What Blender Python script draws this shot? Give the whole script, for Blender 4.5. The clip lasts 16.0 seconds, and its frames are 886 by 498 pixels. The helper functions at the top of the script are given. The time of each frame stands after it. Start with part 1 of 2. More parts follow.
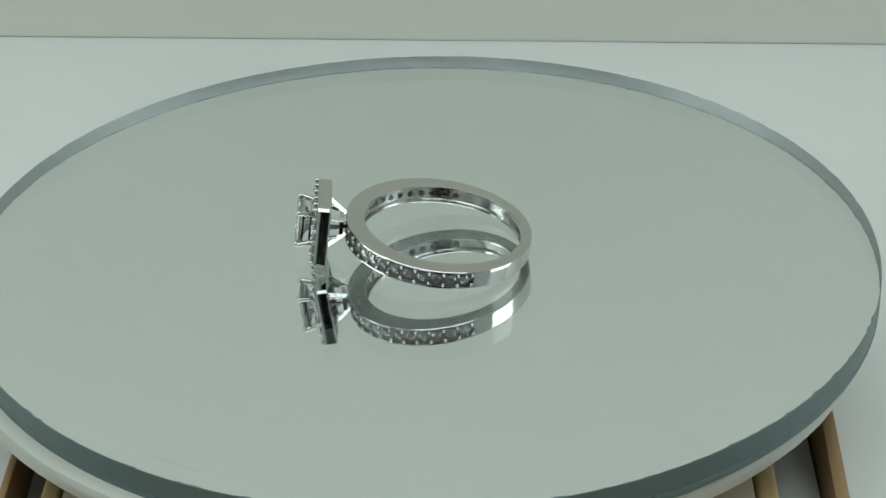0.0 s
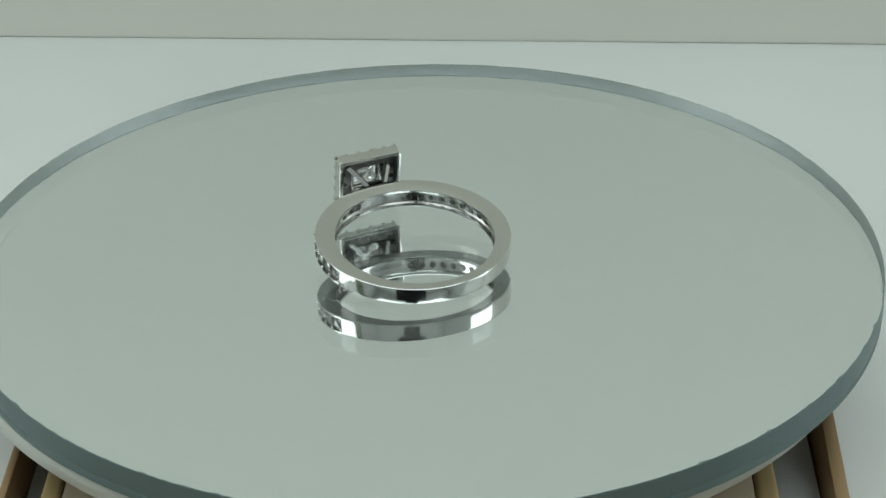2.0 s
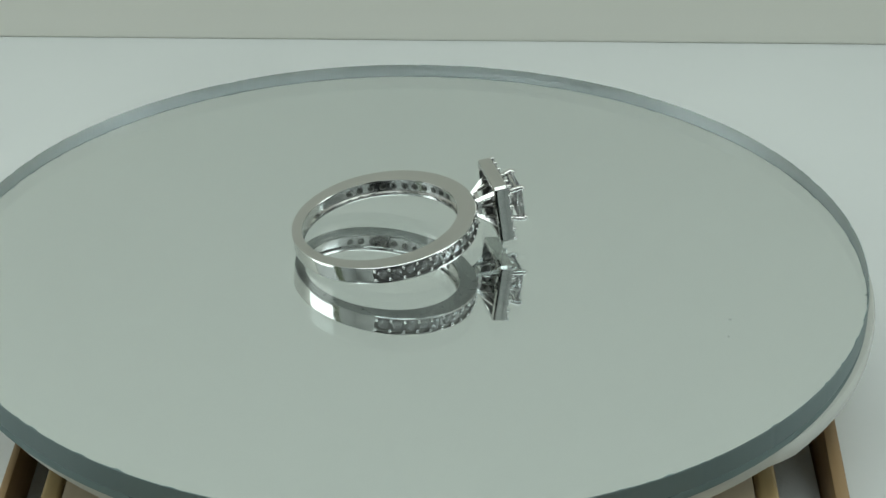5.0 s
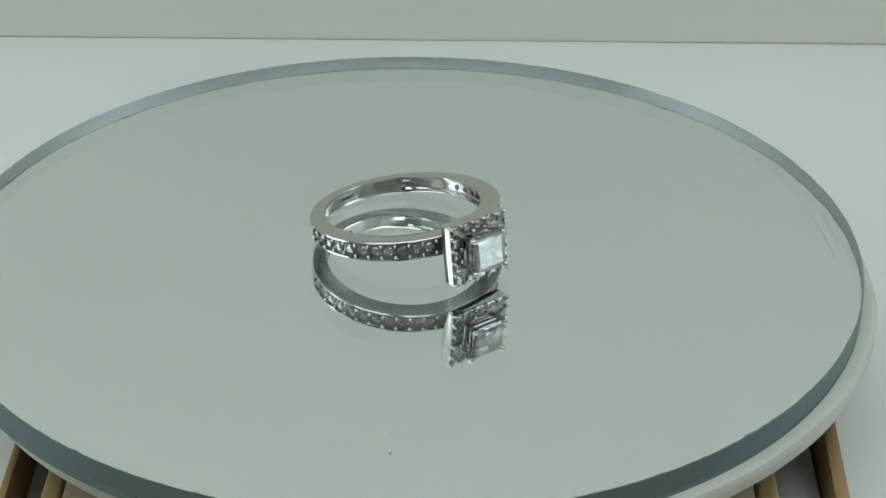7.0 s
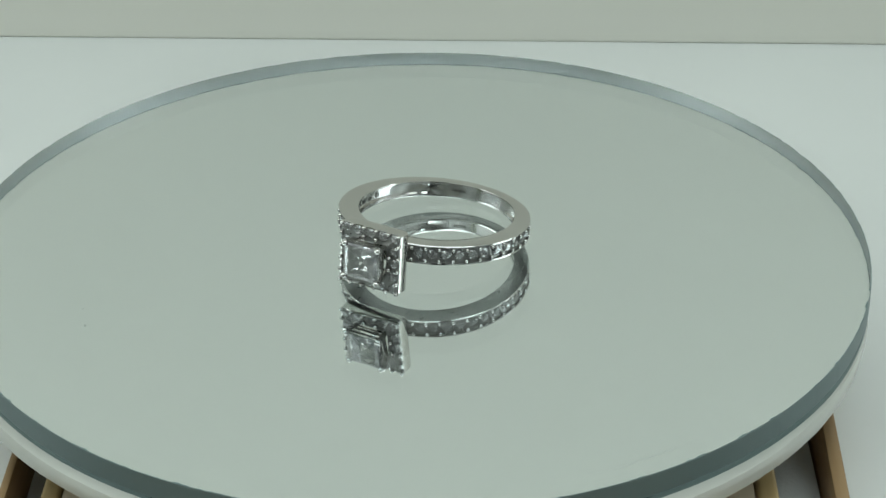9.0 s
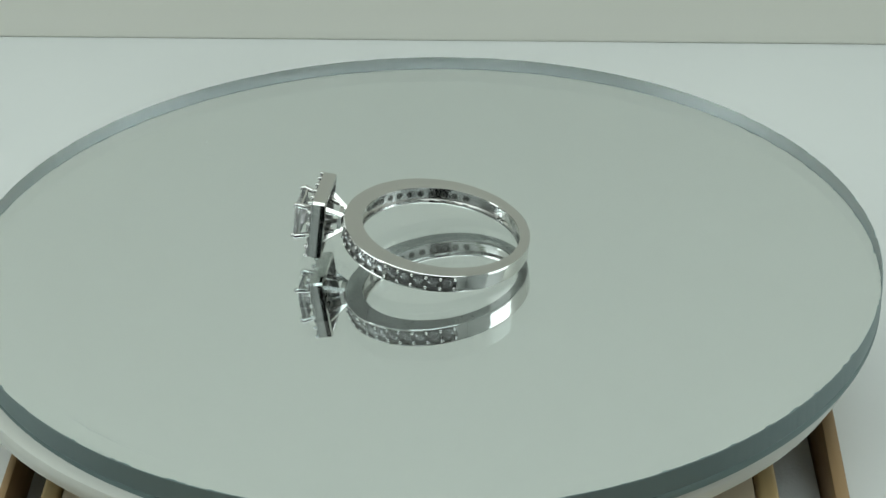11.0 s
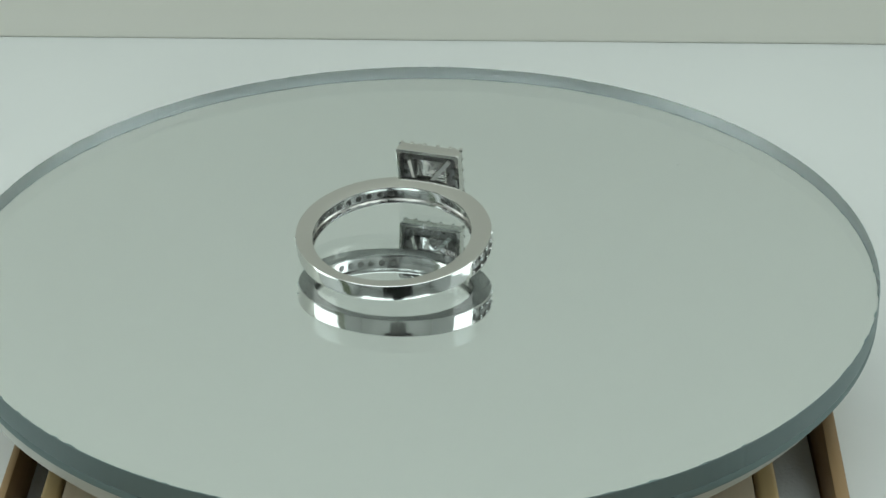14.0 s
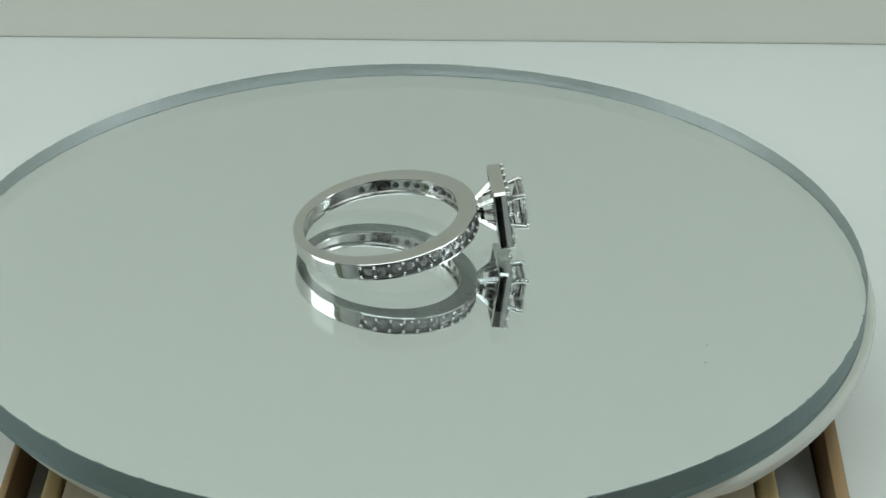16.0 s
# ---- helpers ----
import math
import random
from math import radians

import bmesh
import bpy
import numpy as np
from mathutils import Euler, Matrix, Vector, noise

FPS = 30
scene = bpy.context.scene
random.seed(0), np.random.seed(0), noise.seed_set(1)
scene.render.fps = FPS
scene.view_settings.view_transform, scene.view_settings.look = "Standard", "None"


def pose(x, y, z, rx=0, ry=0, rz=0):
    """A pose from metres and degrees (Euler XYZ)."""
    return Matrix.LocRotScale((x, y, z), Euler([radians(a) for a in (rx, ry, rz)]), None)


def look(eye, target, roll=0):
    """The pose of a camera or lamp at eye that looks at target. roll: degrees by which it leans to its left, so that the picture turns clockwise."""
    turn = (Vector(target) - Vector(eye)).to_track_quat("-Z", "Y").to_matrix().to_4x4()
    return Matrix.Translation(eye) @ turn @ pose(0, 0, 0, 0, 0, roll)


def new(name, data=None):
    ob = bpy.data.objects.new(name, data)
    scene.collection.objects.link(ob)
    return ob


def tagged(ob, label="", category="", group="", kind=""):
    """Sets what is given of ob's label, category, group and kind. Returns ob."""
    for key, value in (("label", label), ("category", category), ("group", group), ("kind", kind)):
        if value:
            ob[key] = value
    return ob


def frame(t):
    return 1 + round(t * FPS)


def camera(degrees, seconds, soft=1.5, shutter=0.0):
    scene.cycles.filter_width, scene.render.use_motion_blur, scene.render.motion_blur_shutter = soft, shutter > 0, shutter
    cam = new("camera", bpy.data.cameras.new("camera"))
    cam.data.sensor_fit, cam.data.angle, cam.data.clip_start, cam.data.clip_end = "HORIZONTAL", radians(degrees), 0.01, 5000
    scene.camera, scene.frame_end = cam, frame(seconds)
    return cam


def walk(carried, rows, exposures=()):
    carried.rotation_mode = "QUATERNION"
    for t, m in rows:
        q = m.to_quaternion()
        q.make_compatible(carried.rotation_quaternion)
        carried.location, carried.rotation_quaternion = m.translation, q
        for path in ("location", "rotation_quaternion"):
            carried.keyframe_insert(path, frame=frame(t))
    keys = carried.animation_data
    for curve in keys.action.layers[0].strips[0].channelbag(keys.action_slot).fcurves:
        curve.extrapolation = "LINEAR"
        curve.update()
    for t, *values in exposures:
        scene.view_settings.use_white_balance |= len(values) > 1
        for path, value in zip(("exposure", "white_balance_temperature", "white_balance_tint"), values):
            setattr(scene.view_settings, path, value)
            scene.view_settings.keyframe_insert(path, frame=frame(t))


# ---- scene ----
MM = 0.001

# ---- camera: stands still on its tripod ----
PITCH = 28.949
EYE = Vector((0.00334, -0.21390, 0.11796))
AHEAD = Vector((0.0, math.cos(radians(PITCH)), -math.sin(radians(PITCH))))
cam = camera(22.506, 16.0, soft=1.5)
STAND = look(EYE, EYE + AHEAD, -0.547)
walk(cam, [(0.0, STAND), (16.0, STAND)],
     exposures=[(0.0, 0.05), (4.2, 0.06), (7.0, 0.06), (8.0, 0.11), (9.0, 0.18), (16.0, 0.18)])

# ---- light: two diffused side panels in a white tent, and an added fill above ----
world = bpy.data.worlds.new("tent_light")
scene.world = world
world.use_nodes = True
world.node_tree.nodes["Background"].inputs["Color"].default_value = (0.8, 1.0, 0.7, 1)
world.node_tree.nodes["Background"].inputs["Strength"].default_value = 0.16


def side_light(name, eye, target, sx, sy, watts, colour):
    lamp = bpy.data.lights.new(name, "AREA")
    lamp.shape, lamp.size, lamp.size_y = "RECTANGLE", sx, sy
    lamp.energy, lamp.color = watts, colour
    ob = new(name, lamp)
    ob.matrix_world = look(eye, target)
    return ob


side_light("side_lamp", (-0.47, 0.01, 0.22), (0, 0.01, 0.205), 0.40, 0.17, 0.47, (0.885, 1.0, 0.99))
side_light("side_lamp", (0.47, 0.01, 0.22), (0, 0.01, 0.205), 0.40, 0.17, 0.47, (0.865, 1.0, 1.01))
# No source is seen overhead; this soft fill lifts the tent's diffuse light.
side_light("top_fill", (0, -0.25, 0.63), (0, -0.25, 0.0), 0.80, 0.50, 2.55, (0.875, 1.0, 1.0))


# ---- materials ----
def material(name):
    m = bpy.data.materials.new(name)
    m.use_nodes = True
    t = m.node_tree
    return m, t, t.nodes["Principled BSDF"]


def link_noise(t, scale, detail=4.0, stretch=(1, 1, 1)):
    co = t.nodes.new("ShaderNodeTexCoord")
    mp = t.nodes.new("ShaderNodeMapping")
    mp.inputs["Scale"].default_value = stretch
    nz = t.nodes.new("ShaderNodeTexNoise")
    nz.inputs["Scale"].default_value, nz.inputs["Detail"].default_value = scale, detail
    t.links.new(co.outputs["Object"], mp.inputs["Vector"])
    t.links.new(mp.outputs["Vector"], nz.inputs["Vector"])
    return nz


def ramp(t, source, stops):
    r = t.nodes.new("ShaderNodeValToRGB")
    while len(r.color_ramp.elements) < len(stops):
        r.color_ramp.elements.new(0.5)
    for e, (at, c) in zip(r.color_ramp.elements, stops):
        e.position, e.color = at, (*c, 1)
    t.links.new(source, r.inputs["Fac"])
    return r


def bump(t, b, source, strength, distance):
    n = t.nodes.new("ShaderNodeBump")
    n.inputs["Strength"].default_value, n.inputs["Distance"].default_value = strength, distance
    t.links.new(source, n.inputs["Height"])
    t.links.new(n.outputs["Normal"], b.inputs["Normal"])


def paint(name, c1, c2, rough, broad=9.0, fine=900.0, relief=0.00004):
    m, t, b = material(name)
    n1 = link_noise(t, broad)
    r = ramp(t, n1.outputs["Fac"], [(0.3, c1), (0.7, c2)])
    t.links.new(r.outputs["Color"], b.inputs["Base Color"])
    b.inputs["Roughness"].default_value = rough
    bump(t, b, link_noise(t, fine, 3.0).outputs["Fac"], 0.25, relief)
    return m


def wood(name, light, dark, rough=0.5):
    m, t, b = material(name)
    n1 = link_noise(t, 260.0, 6.0, (1.0, 0.06, 1.0))
    r = ramp(t, n1.outputs["Fac"], [(0.3, dark), (0.55, light), (0.75, [0.5 * (a + c) for a, c in zip(light, dark)])])
    t.links.new(r.outputs["Color"], b.inputs["Base Color"])
    b.inputs["Roughness"].default_value = rough
    bump(t, b, link_noise(t, 900.0, 3.0, (1.0, 0.05, 1.0)).outputs["Fac"], 0.3, 0.00006)
    return m


def metal(name, colour, rough, scratch=0.0):
    m, t, b = material(name)
    b.inputs["Base Color"].default_value = (*colour, 1)
    b.inputs["Metallic"].default_value = 1.0
    n = link_noise(t, 2600.0, 3.0)
    r = ramp(t, n.outputs["Fac"], [(0.3, (rough * 0.6,) * 3), (0.7, (rough * 1.5,) * 3)])
    t.links.new(r.outputs["Color"], b.inputs["Roughness"])
    if scratch:
        bump(t, b, link_noise(t, 700.0, 2.0).outputs["Fac"], scratch, 0.00003)
    return m


def clear(name, colour, ior, rough=0.0):
    m, t, b = material(name)
    b.inputs["Base Color"].default_value = (*colour, 1)
    b.inputs["Transmission Weight"].default_value = 1.0
    b.inputs["IOR"].default_value = ior
    b.inputs["Roughness"].default_value = rough
    return m


M_WALL = paint("cream_board", (0.775, 0.76, 0.69), (0.80, 0.785, 0.715), 0.75, 6.0)
M_TENT = paint("white_fabric", (0.80, 0.80, 0.80), (0.84, 0.84, 0.84), 0.85, 6.0)
# Greyed in colour for the weaker light towards the unseen tent front.
M_FRONT = paint("dimmed_fabric", (0.42, 0.43, 0.42), (0.47, 0.48, 0.47), 0.85, 6.0)
M_TABLE = paint("white_laminate", (0.655, 0.67, 0.655), (0.715, 0.73, 0.715), 0.42, 12.0)
M_OAK = wood("oak", (0.32, 0.205, 0.10), (0.22, 0.13, 0.055))
M_PINE = wood("pine", (0.42, 0.30, 0.14), (0.33, 0.225, 0.095))
M_PALE = wood("pale_birch", (0.52, 0.43, 0.31), (0.44, 0.35, 0.24))
M_FELT = paint("grey_felt", (0.54, 0.56, 0.57), (0.62, 0.64, 0.65), 0.95, 60.0, 2500.0, 0.0002)
M_PLATE = paint("ivory_plastic", (0.46, 0.46, 0.42), (0.56, 0.56, 0.51), 0.25, 40.0)
M_BLACK = paint("black_plastic", (0.008, 0.008, 0.008), (0.012, 0.012, 0.012), 0.75, 30.0)
M_BLACK.node_tree.nodes["Principled BSDF"].inputs["Specular IOR Level"].default_value = 0.1
M_GLASS = clear("float_glass", (0.97, 0.99, 0.98), 1.5)
M_RIM = clear("ground_glass_edge", (0.165, 0.24, 0.24), 1.5, 0.44)
M_RIM.node_tree.nodes["Principled BSDF"].inputs["Transmission Weight"].default_value = 0.52
M_SILVERED = metal("silvering", (0.94, 0.975, 0.99), 0.004)
M_GOLD = metal("white_gold", (0.605, 0.595, 0.57), 0.09, 0.08)
# Gold for recesses: rough, and darkened in colour for the shade between stones.
M_RECESS = metal("recess_shade_gold", (0.30, 0.30, 0.29), 0.35)
M_SATIN = metal("satin_gold", (0.42, 0.42, 0.41), 0.38)
M_INNER = metal("worn_gold", (0.66, 0.65, 0.63), 0.16, 0.1)
# Dark gold in place of depth: the shade of drilled and stamped hollows.
M_PIT = metal("hollow_shade_gold", (0.16, 0.16, 0.15), 0.3)
# Small stones: lowered transmission mixes white into the colour, as painted brightness.
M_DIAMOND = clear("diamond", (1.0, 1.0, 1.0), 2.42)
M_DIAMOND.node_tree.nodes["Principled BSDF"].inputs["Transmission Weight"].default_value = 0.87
# Centre stone: a white share in the colour stands in for returned light.
M_CENTRE = clear("brightened_diamond", (1.0, 1.0, 1.0), 2.42, 0.0)
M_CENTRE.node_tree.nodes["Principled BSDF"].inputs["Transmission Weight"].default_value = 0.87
M_BACK = paint("teal_backing", (0.095, 0.14, 0.138), (0.11, 0.16, 0.157), 0.5, 60.0)
M_SCUFF = paint("scuffed_glass", (0.33, 0.36, 0.35), (0.40, 0.43, 0.42), 0.6, 900.0)
M_DUST = paint("dust", (0.36, 0.37, 0.36), (0.46, 0.47, 0.46), 0.9, 900.0)


# ---- mesh helpers: all shapes are written in millimetres ----
def finish(bm, name, mats, sharp=32.0):
    me = bpy.data.meshes.new(name)
    bmesh.ops.scale(bm, vec=(MM, MM, MM), verts=bm.verts)
    bmesh.ops.recalc_face_normals(bm, faces=bm.faces)
    for f in bm.faces:
        f.smooth = True
    bm.to_mesh(me)
    bm.free()
    me.set_sharp_from_angle(angle=radians(sharp))
    for m in mats if isinstance(mats, (list, tuple)) else [mats]:
        me.materials.append(m)
    return me


def part(name, bm, mats, parent=None, label="", at=None, sharp=32.0):
    me = bm if isinstance(bm, bpy.types.Mesh) else finish(bm, name, mats, sharp)
    ob = new(name, me)
    if parent:
        ob.parent = parent
    if at is not None:
        ob.matrix_basis = at
    if label:
        tagged(ob, label)
    return ob


def mm(x, y, z, rx=0, ry=0, rz=0):
    return pose(x * MM, y * MM, z * MM, rx, ry, rz)


def box(x0, x1, y0, y1, z0, z1, bevel=0.0, seg=2, bm=None):
    b = bm or bmesh.new()
    r = bmesh.ops.create_cube(b, size=1.0)
    for v in r["verts"]:
        v.co = Vector((x0 + (v.co.x + 0.5) * (x1 - x0), y0 + (v.co.y + 0.5) * (y1 - y0), z0 + (v.co.z + 0.5) * (z1 - z0)))
    if bevel:
        es = list({e for v in r["verts"] for e in v.link_edges})
        bmesh.ops.bevel(b, geom=es, offset=bevel, segments=seg, affect="EDGES", profile=0.5)
    return b


def lathe(profile, n=96, wob=None):
    """Turns a closed (r, z) outline round the z axis."""
    b = bmesh.new()
    rings = []
    for i in range(n):
        a = 2 * math.pi * i / n
        k = [(r + (wob(i, j) if wob else 0.0), z) for j, (r, z) in enumerate(profile)]
        rings.append([b.verts.new((r * math.cos(a), r * math.sin(a), z)) for r, z in k])
    m = len(profile)
    for i in range(n):
        p, q = rings[i], rings[(i + 1) % n]
        for j in range(m):
            b.faces.new((p[j], q[j], q[(j + 1) % m], p[(j + 1) % m]))
    return b


def bar(p, q, w, bm=None, w2=None, n=4):
    """A square or round bar from p to q."""
    b = bm or bmesh.new()
    p, q = Vector(p), Vector(q)
    r = (q - p).to_track_quat("Z", "Y").to_matrix()
    loops = []
    for c, s in ((p, w), (q, w2 or w)):
        loops.append([b.verts.new(c + r @ Vector((s * math.cos(2 * math.pi * (k + 0.5) / n), s * math.sin(2 * math.pi * (k + 0.5) / n), 0))) for k in range(n)])
    for k in range(n):
        b.faces.new((loops[0][k], loops[0][(k + 1) % n], loops[1][(k + 1) % n], loops[1][k]))
    b.faces.new(loops[0][::-1])
    b.faces.new(loops[1])
    return b


def smooth(x):
    x = max(0.0, min(1.0, x))
    return x * x * (3 - 2 * x)


# ---- the tent: table, backdrop and the white sides that close it ----
Z_TABLE, Y_WALL = -20.0, 101.6


def build_tent():
    t = part("table", box(-520, 520, -640, 160, Z_TABLE - 18, Z_TABLE, 1.0), M_TABLE)
    tagged(t, "smooth white laminate table top, faintly smudged", "table", kind="structure")
    b = bmesh.new()
    n = 208
    rows = []
    for k in range(n + 1):
        x = -560 + 1120 * k / n
        foot = Z_TABLE + 0.34 + 0.28 * noise.noise(Vector((x * 0.035, 0, 3)))
        outline = [(0, 640), (0, foot + 0.12), (0.05, foot), (0.26, Z_TABLE + 0.02), (5, Z_TABLE + 0.02), (5, 640)]
        rows.append([b.verts.new((x, y, z)) for y, z in outline])
    for p, q in zip(rows, rows[1:]):
        for j in range(len(p)):
            b.faces.new((p[j], q[j], q[(j + 1) % len(p)], p[(j + 1) % len(p)]))
    w = part("wall_north", b, M_WALL, at=mm(3.7, Y_WALL, 0, 0, 0, -2.64))
    tagged(w, "cream white backdrop board standing on the table", "backdrop", kind="structure")
    for name, dims in (("wall_west", (-520, -510, -190, 122, -19.9, 640)), ("wall_west_front", (-520, -510, -640, -310, -19.9, 640)), ("wall_east", (510, 520, -190, 76, -19.9, 640)), ("wall_east_front", (510, 520, -640, -190.5, -19.9, 640)),
                       ("wall_south", (-509, 509, -650, -640.5, -19.9, 640))):
        # unseen front sides get the dimmed tone, so the ring mirrors them darker
        grey = name in ("wall_south", "wall_west_front", "wall_east_front")
        tagged(part(name, box(*dims), M_FRONT if grey else M_TENT), f"plain {'grey' if grey else 'white'} fabric side of the light tent", "tent wall", kind="structure")
    tagged(part("ceiling", box(-520, 520, -650, 150, 640.5, 650), M_TENT), "plain white fabric top of the light tent", "ceiling", kind="structure")


build_tent()


def build_light_panel(m, sx, sy, name="light_panel"):
    """The housing behind a diffused light: a back panel and a thin frame."""
    panel = tagged(new(name), "white flat light panel with a slim frame, out of view", "lamp", group="tent lights")
    panel.matrix_basis = m
    a, b = sx / 2 + 2, sy / 2 + 2
    part("back_panel", box(-a, a, -b, b, 6, 9, 0.5), M_TENT, panel)
    for x0, x1, y0, y1 in ((-a - 5, -a, -b - 5, b + 5), (a, a + 5, -b - 5, b + 5), (-a, a, -b - 5, -b), (-a, a, b, b + 5)):
        part("frame", box(x0, x1, y0, y1, -2, 9, 0.8), M_PLATE, panel)


build_light_panel(look((-0.47, 0.01, 0.22), (0, 0.01, 0.205)), 400, 170)
build_light_panel(look((0.47, 0.01, 0.22), (0, 0.01, 0.205)), 400, 170)
# An unseen housing, added to go with the fill above.
build_light_panel(look((0, -0.25, 0.63), (0, -0.25, 0.0)), 800, 500, "overhead_fill_panel")


# ---- the wooden box under the turntable ----
def build_box():
    base = tagged(new("wooden_box"), "shallow open oak box with a grey lined floor", "box")
    base.matrix_basis = mm(1.75, -10, Z_TABLE, 0, 0, -1.4)
    part("side_panel", box(-42.4, -41.5, -70, 12, 0, 10.0, 0.3), M_OAK, base)
    part("side_panel", box(-0.75, 0.75, -50, 27, 0, 10.0, 0.3), M_OAK, base, at=mm(41.55, -15, 0, 0, 0, -1.5))
    part("front_panel", box(-41.4, 40.8, -70, -68.4, 0, 10.0, 0.3), M_OAK, base)
    part("back_panel", box(-41.4, 40.8, 10.4, 12, 0, 10.0, 0.3), M_OAK, base)
    part("floor_panel", box(-41.4, 40.6, -68.3, 10.3, 0, 4.2), M_FELT, base, "grey felt lining")
    block = tagged(new("wooden_block"), "pine block with a pale birch middle, lying in the wooden box", "block")
    block.matrix_basis = mm(1.75, -10, Z_TABLE + 4.25, 0, 0, -1.4)
    for x0, x1, m in ((-38.1, -36.1, M_PINE), (33.0, 35.2, M_PINE)):
        part("plank", box(x0, x1, -62, 8, 0, 5.7, 0.5, 3), m, block)
    for x0, x1 in ((-35.95, -11.1), (-10.9, 10.8), (11.0, 32.82)):
        part("plank", box(x0, x1, -62, 8, 0, 5.6, 0.25), M_PALE, block, "pale birch plank")


build_box()

# ---- the turntable ----
PERIOD, SET_OFF = 10.73, radians(-2.04)  # seconds a turn, and how far it stands from the zero mark at the start
ECC, ECC_AT = 1.0937, 0.66562
LEAN = Vector((0.0, 0.0, 1.0)).rotation_difference(Vector((-0.010409, -0.003108, 1.0))).to_matrix().to_4x4()


def spun(t):
    return Matrix.Rotation(-SET_OFF - 2 * math.pi * t / PERIOD, 4, "Z")


def turned(t):
    return spun(t) @ LEAN


THICK = 2.45
R_DISC = 50.0


def build_disc():
    disc = tagged(new("mirror_disc"), "round thick glass disc with a silvered back and ground edge", "mirror disc")
    cx, cy = ECC * math.cos(ECC_AT), ECC * math.sin(ECC_AT)
    rng = random.Random(4)
    n = 1440
    b = bmesh.new()
    outline = [(R_DISC - 0.07, 0.0), (R_DISC - 0.02, -0.02), (R_DISC, -0.07), (R_DISC, -THICK + 0.01), (R_DISC - 0.01, -THICK)]
    chips = []
    for _ in range(150):
        chips.append((rng.uniform(0, 360), rng.choice((0.26, 0.3, 0.4, 0.55, 0.9)), rng.choice((0.04, 0.06, 0.1, 0.15))))
    rings = []
    for i in range(n):
        a = 2 * math.pi * i / n
        wave = 0.02 * noise.noise(Vector((6 * math.cos(a), 6 * math.sin(a), 0.3)))
        ring = []
        for j, (r, z) in enumerate(outline):
            r2, z2 = r + wave, z
            if j < 3:
                for at, wide, deep in chips:
                    d = abs((i / 4 - at + 180) % 360 - 180)
                    if d < wide:
                        r2 -= deep * min(1.0, 2 - 2 * d / wide) * (1.0, 0.75, 0.3)[j]
            ring.append(b.verts.new((cx + r2 * math.cos(a), cy + r2 * math.sin(a), z2)))
        rings.append(ring)
    for i in range(n):
        p, q = rings[i], rings[(i + 1) % n]
        for j in range(len(outline) - 1):
            b.faces.new((p[j], q[j], q[j + 1], p[j + 1])).material_index = 1
    for j, slot in ((0, 0), (-1, 2)):
        edge = [r[j] for r in rings]
        z = edge[0].co.z
        for k in (0.985, 0.6, 0.25):
            inner = [b.verts.new((cx + k * R_DISC * math.cos(2 * math.pi * i / n), cy + k * R_DISC * math.sin(2 * math.pi * i / n), z)) for i in range(n)]
            for i in range(n):
                b.faces.new((edge[i], edge[(i + 1) % n], inner[(i + 1) % n], inner[i])).material_index = slot
            edge = inner
        mid = b.verts.new((cx, cy, z))
        for i in range(n):
            b.faces.new((edge[i], edge[(i + 1) % n], mid)).material_index = slot
    glass = part("glass", b, [M_GLASS, M_RIM, M_SILVERED], disc, sharp=20)
    for f in glass.data.polygons:
        f.use_smooth = f.material_index == 1
    bk = lathe([(0.3, -THICK - 0.01), (R_DISC - 0.02, -THICK - 0.01), (R_DISC, -THICK - 0.06), (R_DISC - 0.03, -3.34), (0.3, -3.34)], 180)
    bmesh.ops.translate(bk, vec=(cx, cy, 0), verts=bk.verts)
    part("backing", bk, M_BACK, disc, "dark teal backing sheet")
    # dust grains lying on the glass, as they turn with it
    grains = [(-28.0, 23.6, 0.13), (12.3, 42.0, 0.08), (-12.0, 26.0, 0.05), (24.0, -18.0, 0.05)]
    for x, y, s in grains:
        g = bmesh.new()
        bmesh.ops.create_icosphere(g, subdivisions=1, radius=s)
        for v in g.verts:
            v.co = Vector((v.co.x * 1.5 * rng.uniform(0.7, 1.2), v.co.y * rng.uniform(0.7, 1.2), v.co.z * 0.25 + s * 0.2))
        part("dust_grain", g, M_DUST, disc, at=mm(x, y, 0.0, 0, 0, rng.uniform(0, 180)))
    # a long faint scratch that follows the edge
    g = bmesh.new()
    rows = []
    for k in range(25):
        a = radians(-131 + 18 * k / 24)
        w = 0.03 * math.sin(math.pi * (k + 0.3) / 24.6) * rng.uniform(0.5, 1.0)
        mid_r = 47.6 + 0.15 * noise.noise(Vector((k * 0.3, 0, 7)))
        rows.append([g.verts.new((cx + r * math.cos(a), cy + r * math.sin(a), z)) for r, z in ((mid_r - w, 0.002), (mid_r, 0.008), (mid_r + w, 0.002))])
    for p, q in zip(rows, rows[1:]):
        for j in range(2):
            g.faces.new((p[j], q[j], q[j + 1], p[j + 1]))
    part("scratch", g, M_SCUFF, disc)
    return disc


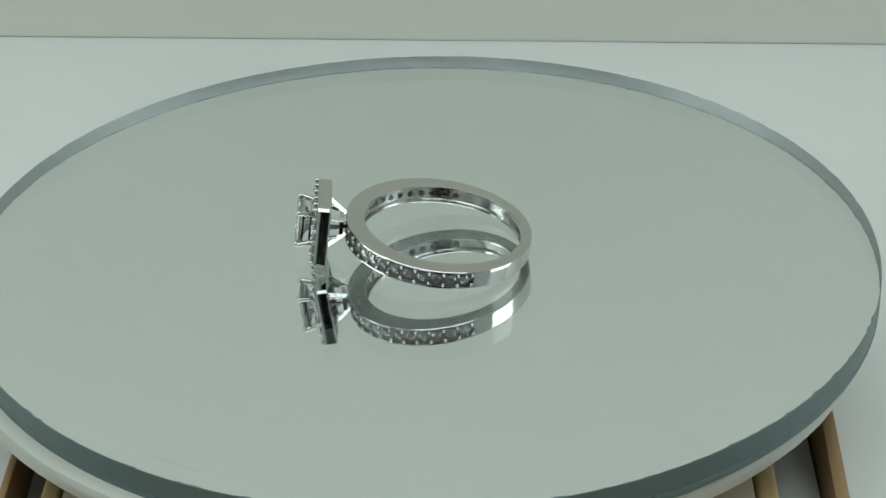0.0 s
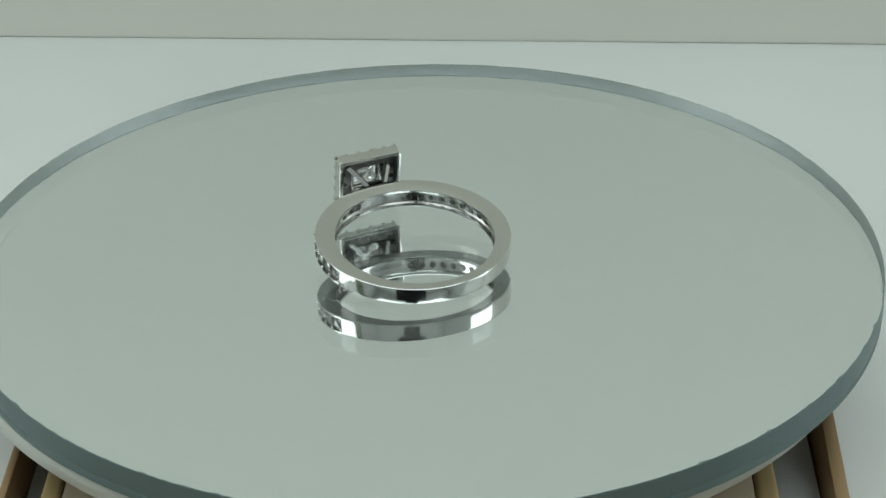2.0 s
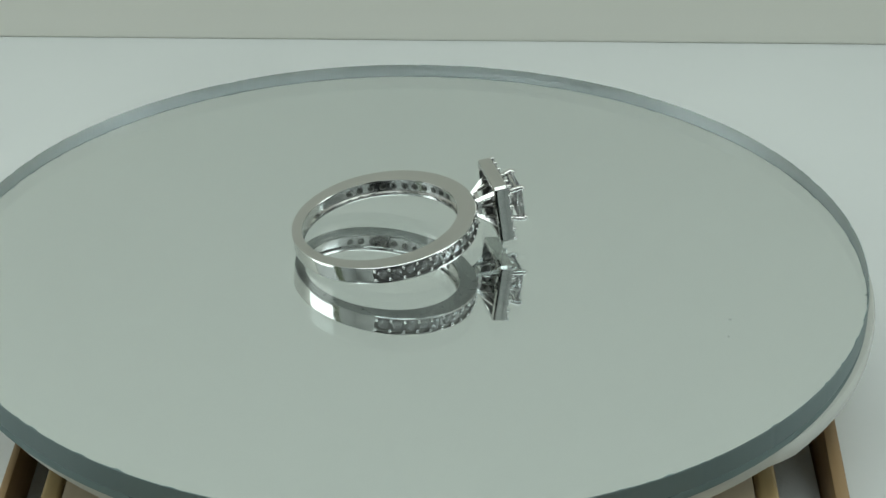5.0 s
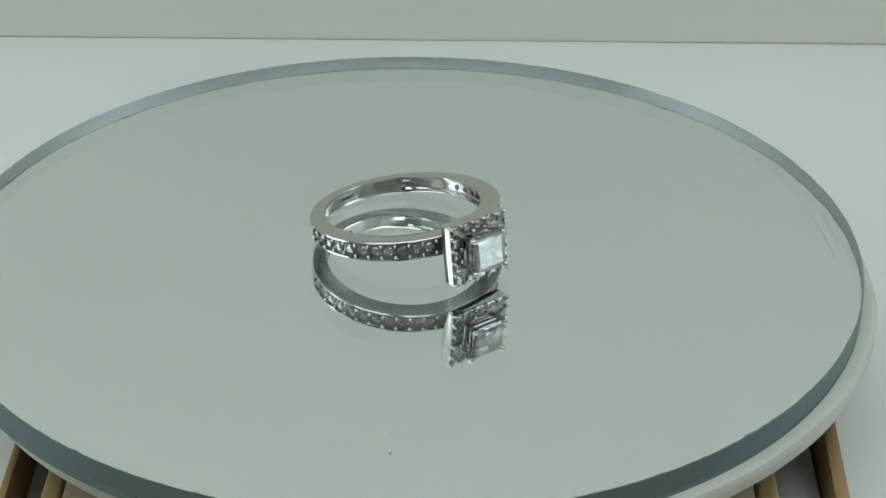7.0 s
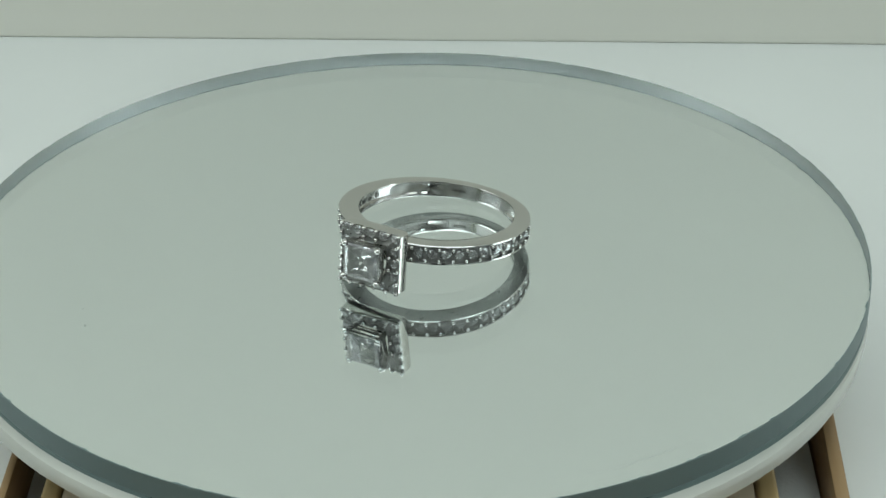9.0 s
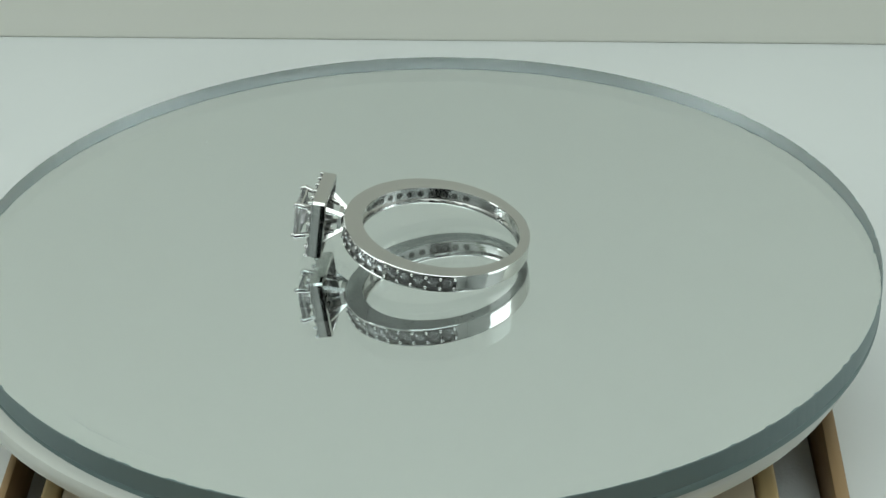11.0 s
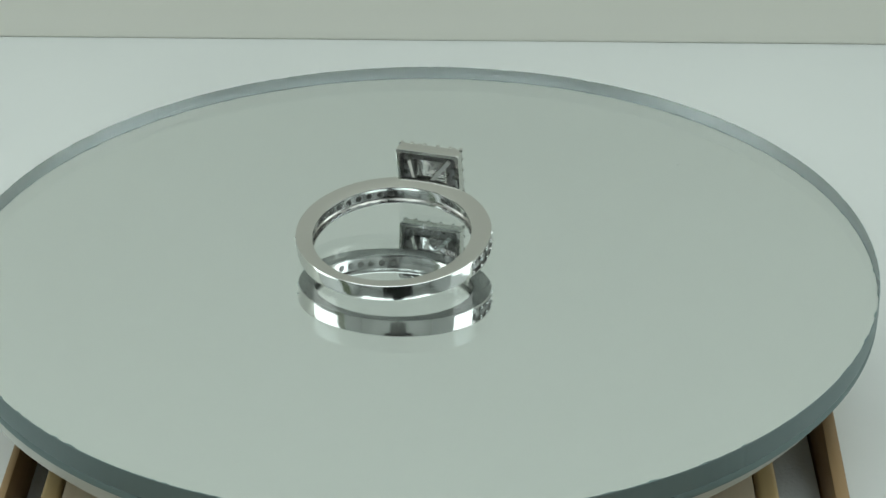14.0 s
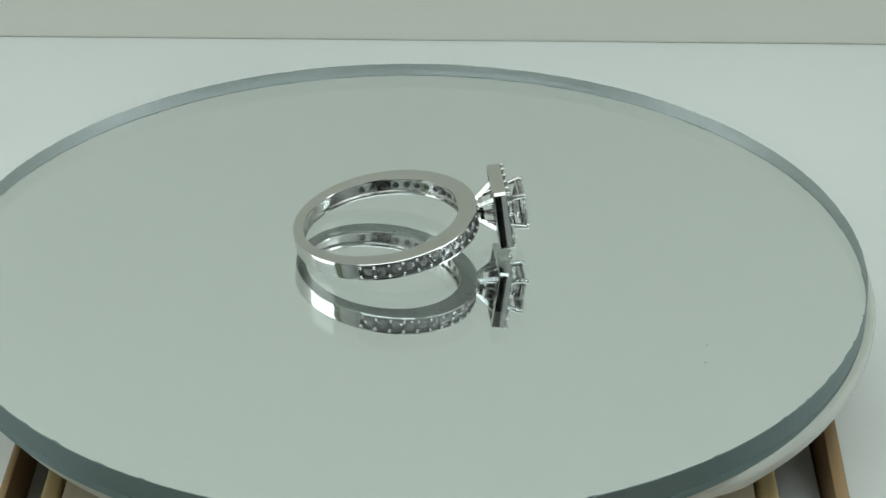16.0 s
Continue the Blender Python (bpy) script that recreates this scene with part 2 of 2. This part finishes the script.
def build_plate():
    off = mm(-0.15, -0.15, 0)
    plate = tagged(new("turntable"), "round ivory plastic turntable plate under the glass", "turntable")
    top = -3.46

    def rim(i, j):
        """The plate's edge is rough-cut, with one arc standing proud."""
        if j in (0, 8):
            return 0.0
        a = 2.0 * i
        lobe = smooth((a - 119.0) / 5.0) * smooth((285.0 - a) / 60.0)
        c, s = math.cos(radians(a)), math.sin(radians(a))
        return 0.8 * lobe + 0.07 * noise.noise(Vector((5 * c, 5 * s, 0.4 * j))) + 0.04 * noise.noise(Vector((22 * c, 22 * s, 0.9 * j)))
    part("platform", lathe([(0.5, top), (48.8, top), (49.35, top - 0.2), (49.5, top - 0.7), (49.51, top - 0.95), (49.52, top - 1.2),
                            (49.45, top - 1.9), (49.0, top - 2.2), (0.5, top - 2.2)], 180, rim), M_PLATE, plate, at=off)
    part("hub", lathe([(0.3, top - 2.22), (16.0, top - 2.22), (18.5, -9.95), (0.3, -9.95)], 64), M_BLACK, plate, "dark plastic hub")
    return plate


DISC = build_disc()
PLATE = build_plate()


# ---- the ring ----
STONES_TO = 109.0
STONES_FROM = 9.0
GROOVE_TO = 160.0
R_OUT = 10.40


def band_shape(deg):
    """Outer radius, inner radius and half width of the band, by the angle from the setting."""
    a = abs((deg + 180) % 360 - 180)
    c = math.cos(radians(a))
    return R_OUT + 0.017 * c - 0.235 * math.cos(radians(2 * a)), 8.57 - 0.44 * c, 1.0 + 0.09 * c


def band_outline(deg, stones):
    ro, ri, h = band_shape(deg)
    if stones:
        up = [(ro - 0.06, h), (ro, h - 0.05), (ro, h - 0.19), (ro - 0.30, h - 0.24), (ro - 0.34, 0.0)]
    else:
        up = [(ro - 0.07, h), (ro - 0.02, h - 0.03), (ro - 0.008, h - 0.10), (ro - 0.002, h * 0.45), (ro, 0.0)]
    g = smooth((GROOVE_TO - abs(deg)) / 34.0)  # the groove runs out towards the back of the band
    inn = [(ri + 0.02 * g, h - 0.36), (ri + 0.34 * g, h - 0.42 - 0.22 * (1 - g)), (ri + 0.36 * g, 0.0)]
    top = [(ri, h - 0.12)] + [(ri + 0.04, h - 0.03), (ri + 0.10, h)] + up
    low = [(r, -z) for r, z in up[:-1]][::-1] + [(ri + 0.10, -h), (ri + 0.04, -h + 0.03), (ri, -h + 0.12)]
    return top + low + [(r, -z) for r, z in inn[:-1]] + inn[::-1]


def build_band(ring):
    angles = []
    a = -180.0
    while a < 180.0 - 1e-6:
        angles.append(a)
        a += 2.0
    for e in (STONES_TO, STONES_FROM, GROOVE_TO):
        angles += [e - 0.12, e + 0.12, -e - 0.12, -e + 0.12]
    angles = sorted(x for x in set(angles) if all(abs(x - e) > 0.4 or abs(abs(x - e) - 0.12) < 0.01 for e in (STONES_TO, STONES_FROM, GROOVE_TO, -STONES_TO, -STONES_FROM, -GROOVE_TO)))
    b = bmesh.new()
    loops = []
    for d in angles:
        stones = STONES_FROM < abs(d) < STONES_TO
        c, s = math.cos(radians(d)), math.sin(radians(d))
        loops.append([b.verts.new((r * c, r * s, z)) for r, z in band_outline(d, stones)])
    n, m = len(loops), len(loops[0])
    for i in range(n):
        p, q = loops[i], loops[(i + 1) % n]
        for j in range(m):
            f = b.faces.new((p[j], q[j], q[(j + 1) % m], p[(j + 1) % m]))
            # channel floor under the stones: its shade lies in the darker gold
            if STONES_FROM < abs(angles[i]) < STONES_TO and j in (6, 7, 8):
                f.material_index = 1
            if j == 11:
                f.material_index = 2
            if j >= 14:
                f.material_index = 3
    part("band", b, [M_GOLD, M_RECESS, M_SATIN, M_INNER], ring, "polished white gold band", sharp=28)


def round_stone(r):
    """A round brilliant with its table up the z axis and the girdle at z = 0."""
    b = bmesh.new()
    n = 8
    table = [b.verts.new((0.56 * r * math.cos(2 * math.pi * (k + 0.5) / n), 0.56 * r * math.sin(2 * math.pi * (k + 0.5) / n), 0.32 * r)) for k in range(n)]
    gird = [b.verts.new((r * math.cos(2 * math.pi * k / n), r * math.sin(2 * math.pi * k / n), 0.0)) for k in range(n)]
    cul = b.verts.new((0, 0, -0.80 * r))
    b.faces.new(table)
    for k in range(n):
        b.faces.new((gird[k], gird[(k + 1) % n], table[k]))
        b.faces.new((table[k], gird[(k + 1) % n], table[(k + 1) % n]))
        b.faces.new((gird[(k + 1) % n], gird[k], cul))
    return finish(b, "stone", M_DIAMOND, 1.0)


def bead_mesh(r, stem=0.0):
    b = bmesh.new()
    if stem:
        bar((0, 0, -stem), (0, 0, 0), r * 0.95, b, r * 0.9, 8)
    bmesh.ops.create_uvsphere(b, u_segments=8, v_segments=5, radius=r)
    return finish(b, "bead", M_GOLD, 80)


def pit_mesh(r):
    b = bmesh.new()
    n = 8
    a = [b.verts.new((r * math.cos(2 * math.pi * k / n), r * math.sin(2 * math.pi * k / n), 0.0)) for k in range(n)]
    c = [b.verts.new((0.6 * r * math.cos(2 * math.pi * k / n), 0.6 * r * math.sin(2 * math.pi * k / n), 0.10)) for k in range(n)]
    for k in range(n):
        b.faces.new((a[k], a[(k + 1) % n], c[(k + 1) % n], c[k]))
    b.faces.new(c)
    return finish(b, "drill_hole", M_PIT, 30)


def princess(s):
    """A square brilliant: table up the z axis, girdle at z = 0."""
    b = bmesh.new()
    h = s / 2

    n = 8

    def square(k, z, mid=1.0):
        pts = []
        for i in range(n):
            side, u = divmod(i, n // 4)
            u = 1 - 2 * u / (n // 4)
            x, y = ((u, 1), (-1, u), (-u, -1), (1, -u))[side]
            f = h * k * (mid + (1 - mid) * abs(u))
            pts.append(b.verts.new((f * x, f * y, z)))
        return pts
    rng = random.Random(3)
    levels = [square(0.72, 0.30), square(0.88, 0.18, 1.02), square(1.0, 0.0), square(0.80, -0.38, 0.88), square(0.54, -0.82, 0.72), square(0.24, -1.24, 0.66)]
    for ring in levels[3:]:
        for v in ring:
            v.co += Vector((rng.uniform(-0.16, 0.16), rng.uniform(-0.16, 0.16), rng.uniform(-0.12, 0.12)))
    cul = b.verts.new((0, 0, -1.52))
    b.faces.new(levels[0])
    for p, q in zip(levels, levels[1:]):
        for k in range(n):
            m = (k + 1) % n
            if k % 2:
                b.faces.new((p[k], q[k], q[m]))
                b.faces.new((p[k], q[m], p[m]))
            else:
                b.faces.new((p[k], q[k], p[m]))
                b.faces.new((q[k], q[m], p[m]))
    for k in range(n):
        b.faces.new((levels[-1][k], levels[-1][(k + 1) % n], cul))
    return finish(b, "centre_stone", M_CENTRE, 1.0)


def outward(deg, r, z):
    """The pose of a piece set on the band, its z axis pointing out from the finger."""
    c, s = math.cos(radians(deg)), math.sin(radians(deg))
    m = Matrix(((0, -s, c, r * c * MM), (0, c, s, r * s * MM), (-1, 0, 0, z * MM), (0, 0, 0, 1)))
    return m


HEAD_BACK, HEAD_FRONT, HEAD_HALF = 11.88, 13.44, 3.70


def build_pave(ring):
    stone, bead, pit = round_stone(0.60), bead_mesh(0.23), pit_mesh(0.40)
    count = 11
    first = 16.6
    step = (STONES_TO - 1.0 - first) / count
    for side in (-1, 1):
        for k in range(count + 1):
            d = first + k * step
            ro, ri, h = band_shape(d)
            for z in (-1, 1):
                part("bead", bead, None, ring, at=outward(side * d, ro - 0.04, z * (h - 0.43)))
            if k < count:
                part("stone", stone, None, ring, at=outward(side * (d + step / 2), ro - 0.24, 0.0))
                part("drill_hole", pit, None, ring, at=outward(side * (d + step / 2), ri + 0.37, 0.0) @ pose(0, 0, 0, 180, 0, 0))


def build_head(ring):
    """The square halo: its outward axis is the ring's x axis."""
    H = HEAD_HALF
    to_x = Matrix(((0, 0, 1, 0), (0, 1, 0, 0), (-1, 0, 0, 0), (0, 0, 0, 1)))
    head = part("halo", halo_mesh(H), None, ring, "square halo setting", at=Matrix.Translation((HEAD_BACK * MM, 0, -0.02 * MM)) @ to_x @ Matrix.Diagonal((0.93, 1.0, 1.0, 1.0)))
    deep = HEAD_FRONT - HEAD_BACK
    stone, bead, pit = round_stone(0.60), bead_mesh(0.25, 0.3), pit_mesh(0.36)
    n = 5
    at = [-3.0 + 6.0 * k / (n - 1) for k in range(n)]
    places = [(x, s * 3.0) for s in (-1, 1) for x in at] + [(s * 3.0, y) for s in (-1, 1) for y in at[1:-1]]
    for x, y in places:
        part("halo_stone", stone, None, head, at=mm(x, y, deep + 0.04))
        part("drill_hole", pit, None, head, at=mm(x * 0.96, y * 0.96, deep - 0.752, 180, 0, 0))
    mids = [0.5 * (p + q) for p, q in zip(at, at[1:])]
    for s in (-1, 1):
        for u in mids:
            for r in (3.50, 2.48):
                if r < 3 and abs(u) > 2.2:
                    continue
                part("halo_bead", bead, None, head, at=mm(u, s * r, deep + 0.20))
                part("halo_bead", bead, None, head, at=mm(s * r, u, deep + 0.20))
        for c in (-1, 1):
            part("halo_bead", bead, None, head, at=mm(s * 3.48, c * 3.48, deep + 0.20))
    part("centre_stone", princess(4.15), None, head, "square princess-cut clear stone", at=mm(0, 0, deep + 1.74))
    # open collet round the stone
    b = bmesh.new()
    for z in (deep + 1.30, deep + 0.5, deep - 0.1):
        k = 1.98 if z > deep + 0.9 else 1.78 if z > deep else 1.6
        pts = [(k, k, z), (-k, k, z), (-k, -k, z), (k, -k, z)]
        for p, q in zip(pts, pts[1:] + pts[:1]):
            bar(p, q, 0.13, b)
    part("collet", b, M_GOLD, head)
    for sx in (-1, 1):
        for sy in (-1, 1):
            b = bar((sx * 1.2, sy * 1.2, -0.9), (sx * 2.1, sy * 2.1, deep + 1.76), 0.30, None, 0.32, 8)
            bmesh.ops.create_icosphere(b, subdivisions=2, radius=0.36, matrix=Matrix.Translation((sx * 2.0, sy * 2.0, deep + 1.86)))
            part("prong", b, M_GOLD, head, sharp=50)
            part("strut", bar((sx * 0.85, sy * 0.85, -1.75), (sx * 2.35, sy * 2.35, 0.75), 0.30, None, 0.36, 4), M_INNER, head)
    b = bmesh.new()
    for s in (-1, 1):
        bar((s * 0.9, -1.0, -1.3), (s * 0.9, 1.0, -1.3), 0.3, b)
        bar((-1.0, s * 0.9, -1.3), (1.0, s * 0.9, -1.3), 0.3, b)
    part("gallery", b, M_GOLD, head)
    return head


def halo_mesh(H):
    """A square frame open at the back, with a floor that carries the stones."""
    deep = HEAD_FRONT - HEAD_BACK
    b = bmesh.new()
    loops = []
    bev = 0.2

    def square(k, z, c):
        pts = []
        for sx, sy in ((1, 1), (-1, 1), (-1, -1), (1, -1)):
            p, q = (sx * k, sy * (k - c)), (sx * (k - c), sy * k)
            pts += [p, q] if sx * sy > 0 else [q, p]
        return [b.verts.new((x, y, z)) for x, y in pts]
    prof = [(1.95, deep - 0.06), (H - 0.30, deep - 0.06), (H - 0.26, deep), (H - bev, deep), (H - 0.05, deep - 0.06), (H, deep - bev), (H, bev),
            (H - 0.05, 0.06), (H - bev, 0.0), (H - 0.45, 0.0), (H - 0.5, 0.08), (H - 0.5, deep - 0.75), (1.95, deep - 0.75)]
    for k, z in prof:
        loops.append(square(k, z, 0.26 if k > 2.5 else 0.10))
    n = len(loops)
    for i in range(n):
        p, q = loops[i], loops[(i + 1) % n]
        for j in range(8):
            b.faces.new((p[j], p[(j + 1) % 8], q[(j + 1) % 8], q[j])).material_index = 1 if i in (0, 10, 11) else 0
    return finish(b, "halo", [M_GOLD, M_RECESS], 30)


RING_TILT = 7.5
RING_AT = mm(2.84, -1.17, 2.38) @ pose(0, 0, 0, 0, 0, 179.3) @ pose(0, 0, 0, 0, -RING_TILT, 0)


def build_ring():
    ring = tagged(new("diamond_ring"), "polished white gold ring with square diamond halo on a mirror", "ring")
    build_band(ring)
    build_pave(ring)
    build_head(ring)
    return ring


RING = build_ring()


def build_hallmark(ring):
    """A stamp inside the back of the band, too small to read: short bars coloured with the shade of sunk marks."""
    rng = random.Random(9)
    for k in range(6):
        d = 196.0 - 1.6 * k
        ri = band_shape(d)[1]
        h = rng.uniform(0.12, 0.22)
        part("hallmark", box(-0.09, 0.09, -h, h, 0, 0.02), M_PIT, ring, at=outward(d, ri - 0.03, 0.1) @ pose(0, 0, 0, 0, 0, 90))


build_hallmark(RING)


# ---- the dark camera on its column, which the polished metal mirrors ----
def build_film_camera():
    rig = tagged(new("film_camera"), "black camera with broad round lens shade on a column", "camera")
    ground = Vector((EYE.x / MM, EYE.y / MM - 52, Z_TABLE))
    rig.matrix_basis = mm(*ground)
    lift = EYE.z / MM - Z_TABLE
    tilt = pose(0, 0, 0, -PITCH, 0, 0)
    up = Matrix.Translation((0, 52 * MM, lift * MM)) @ tilt
    part("body", box(-70, 70, -85, -27, -48, 78, 10.0, 4), M_BLACK, rig, at=up)
    part("mount", box(-40, 40, -80, -30, -100, -48.5, 6.0, 3), M_BLACK, rig, "black tilting mount", at=up)
    part("viewfinder", box(-26, 26, -78, -34, 78.5, 150, 6.0, 3), M_BLACK, rig, "black upright viewfinder", at=up)
    part("lens_barrel", lathe([(18.0, 0.0), (54.0, 0.0), (58.0, 3.0), (58.0, 20.0), (18.0, 20.0)], 48), M_BLACK, rig, at=up @ mm(0, -5, 0, 90, 0, 0))
    part("column", bar((0, 0, 3), (0, 0, lift - 20), 7.0, None, 7.0, 16), M_BLACK, rig)
    part("foot", lathe([(0.5, 0.0), (34.0, 0.0), (34.0, 2.0), (32.0, 3.5), (0.5, 4.0)], 48), M_BLACK, rig)


build_film_camera()


# ---- what moves: the disc turns and the ring rides on it ----
def motions():
    times = [0.5 * k for k in range(33)]
    walk(DISC, [(t, turned(t)) for t in times])
    walk(PLATE, [(t, spun(t)) for t in times])
    walk(RING, [(t, turned(t) @ RING_AT) for t in times])


motions()
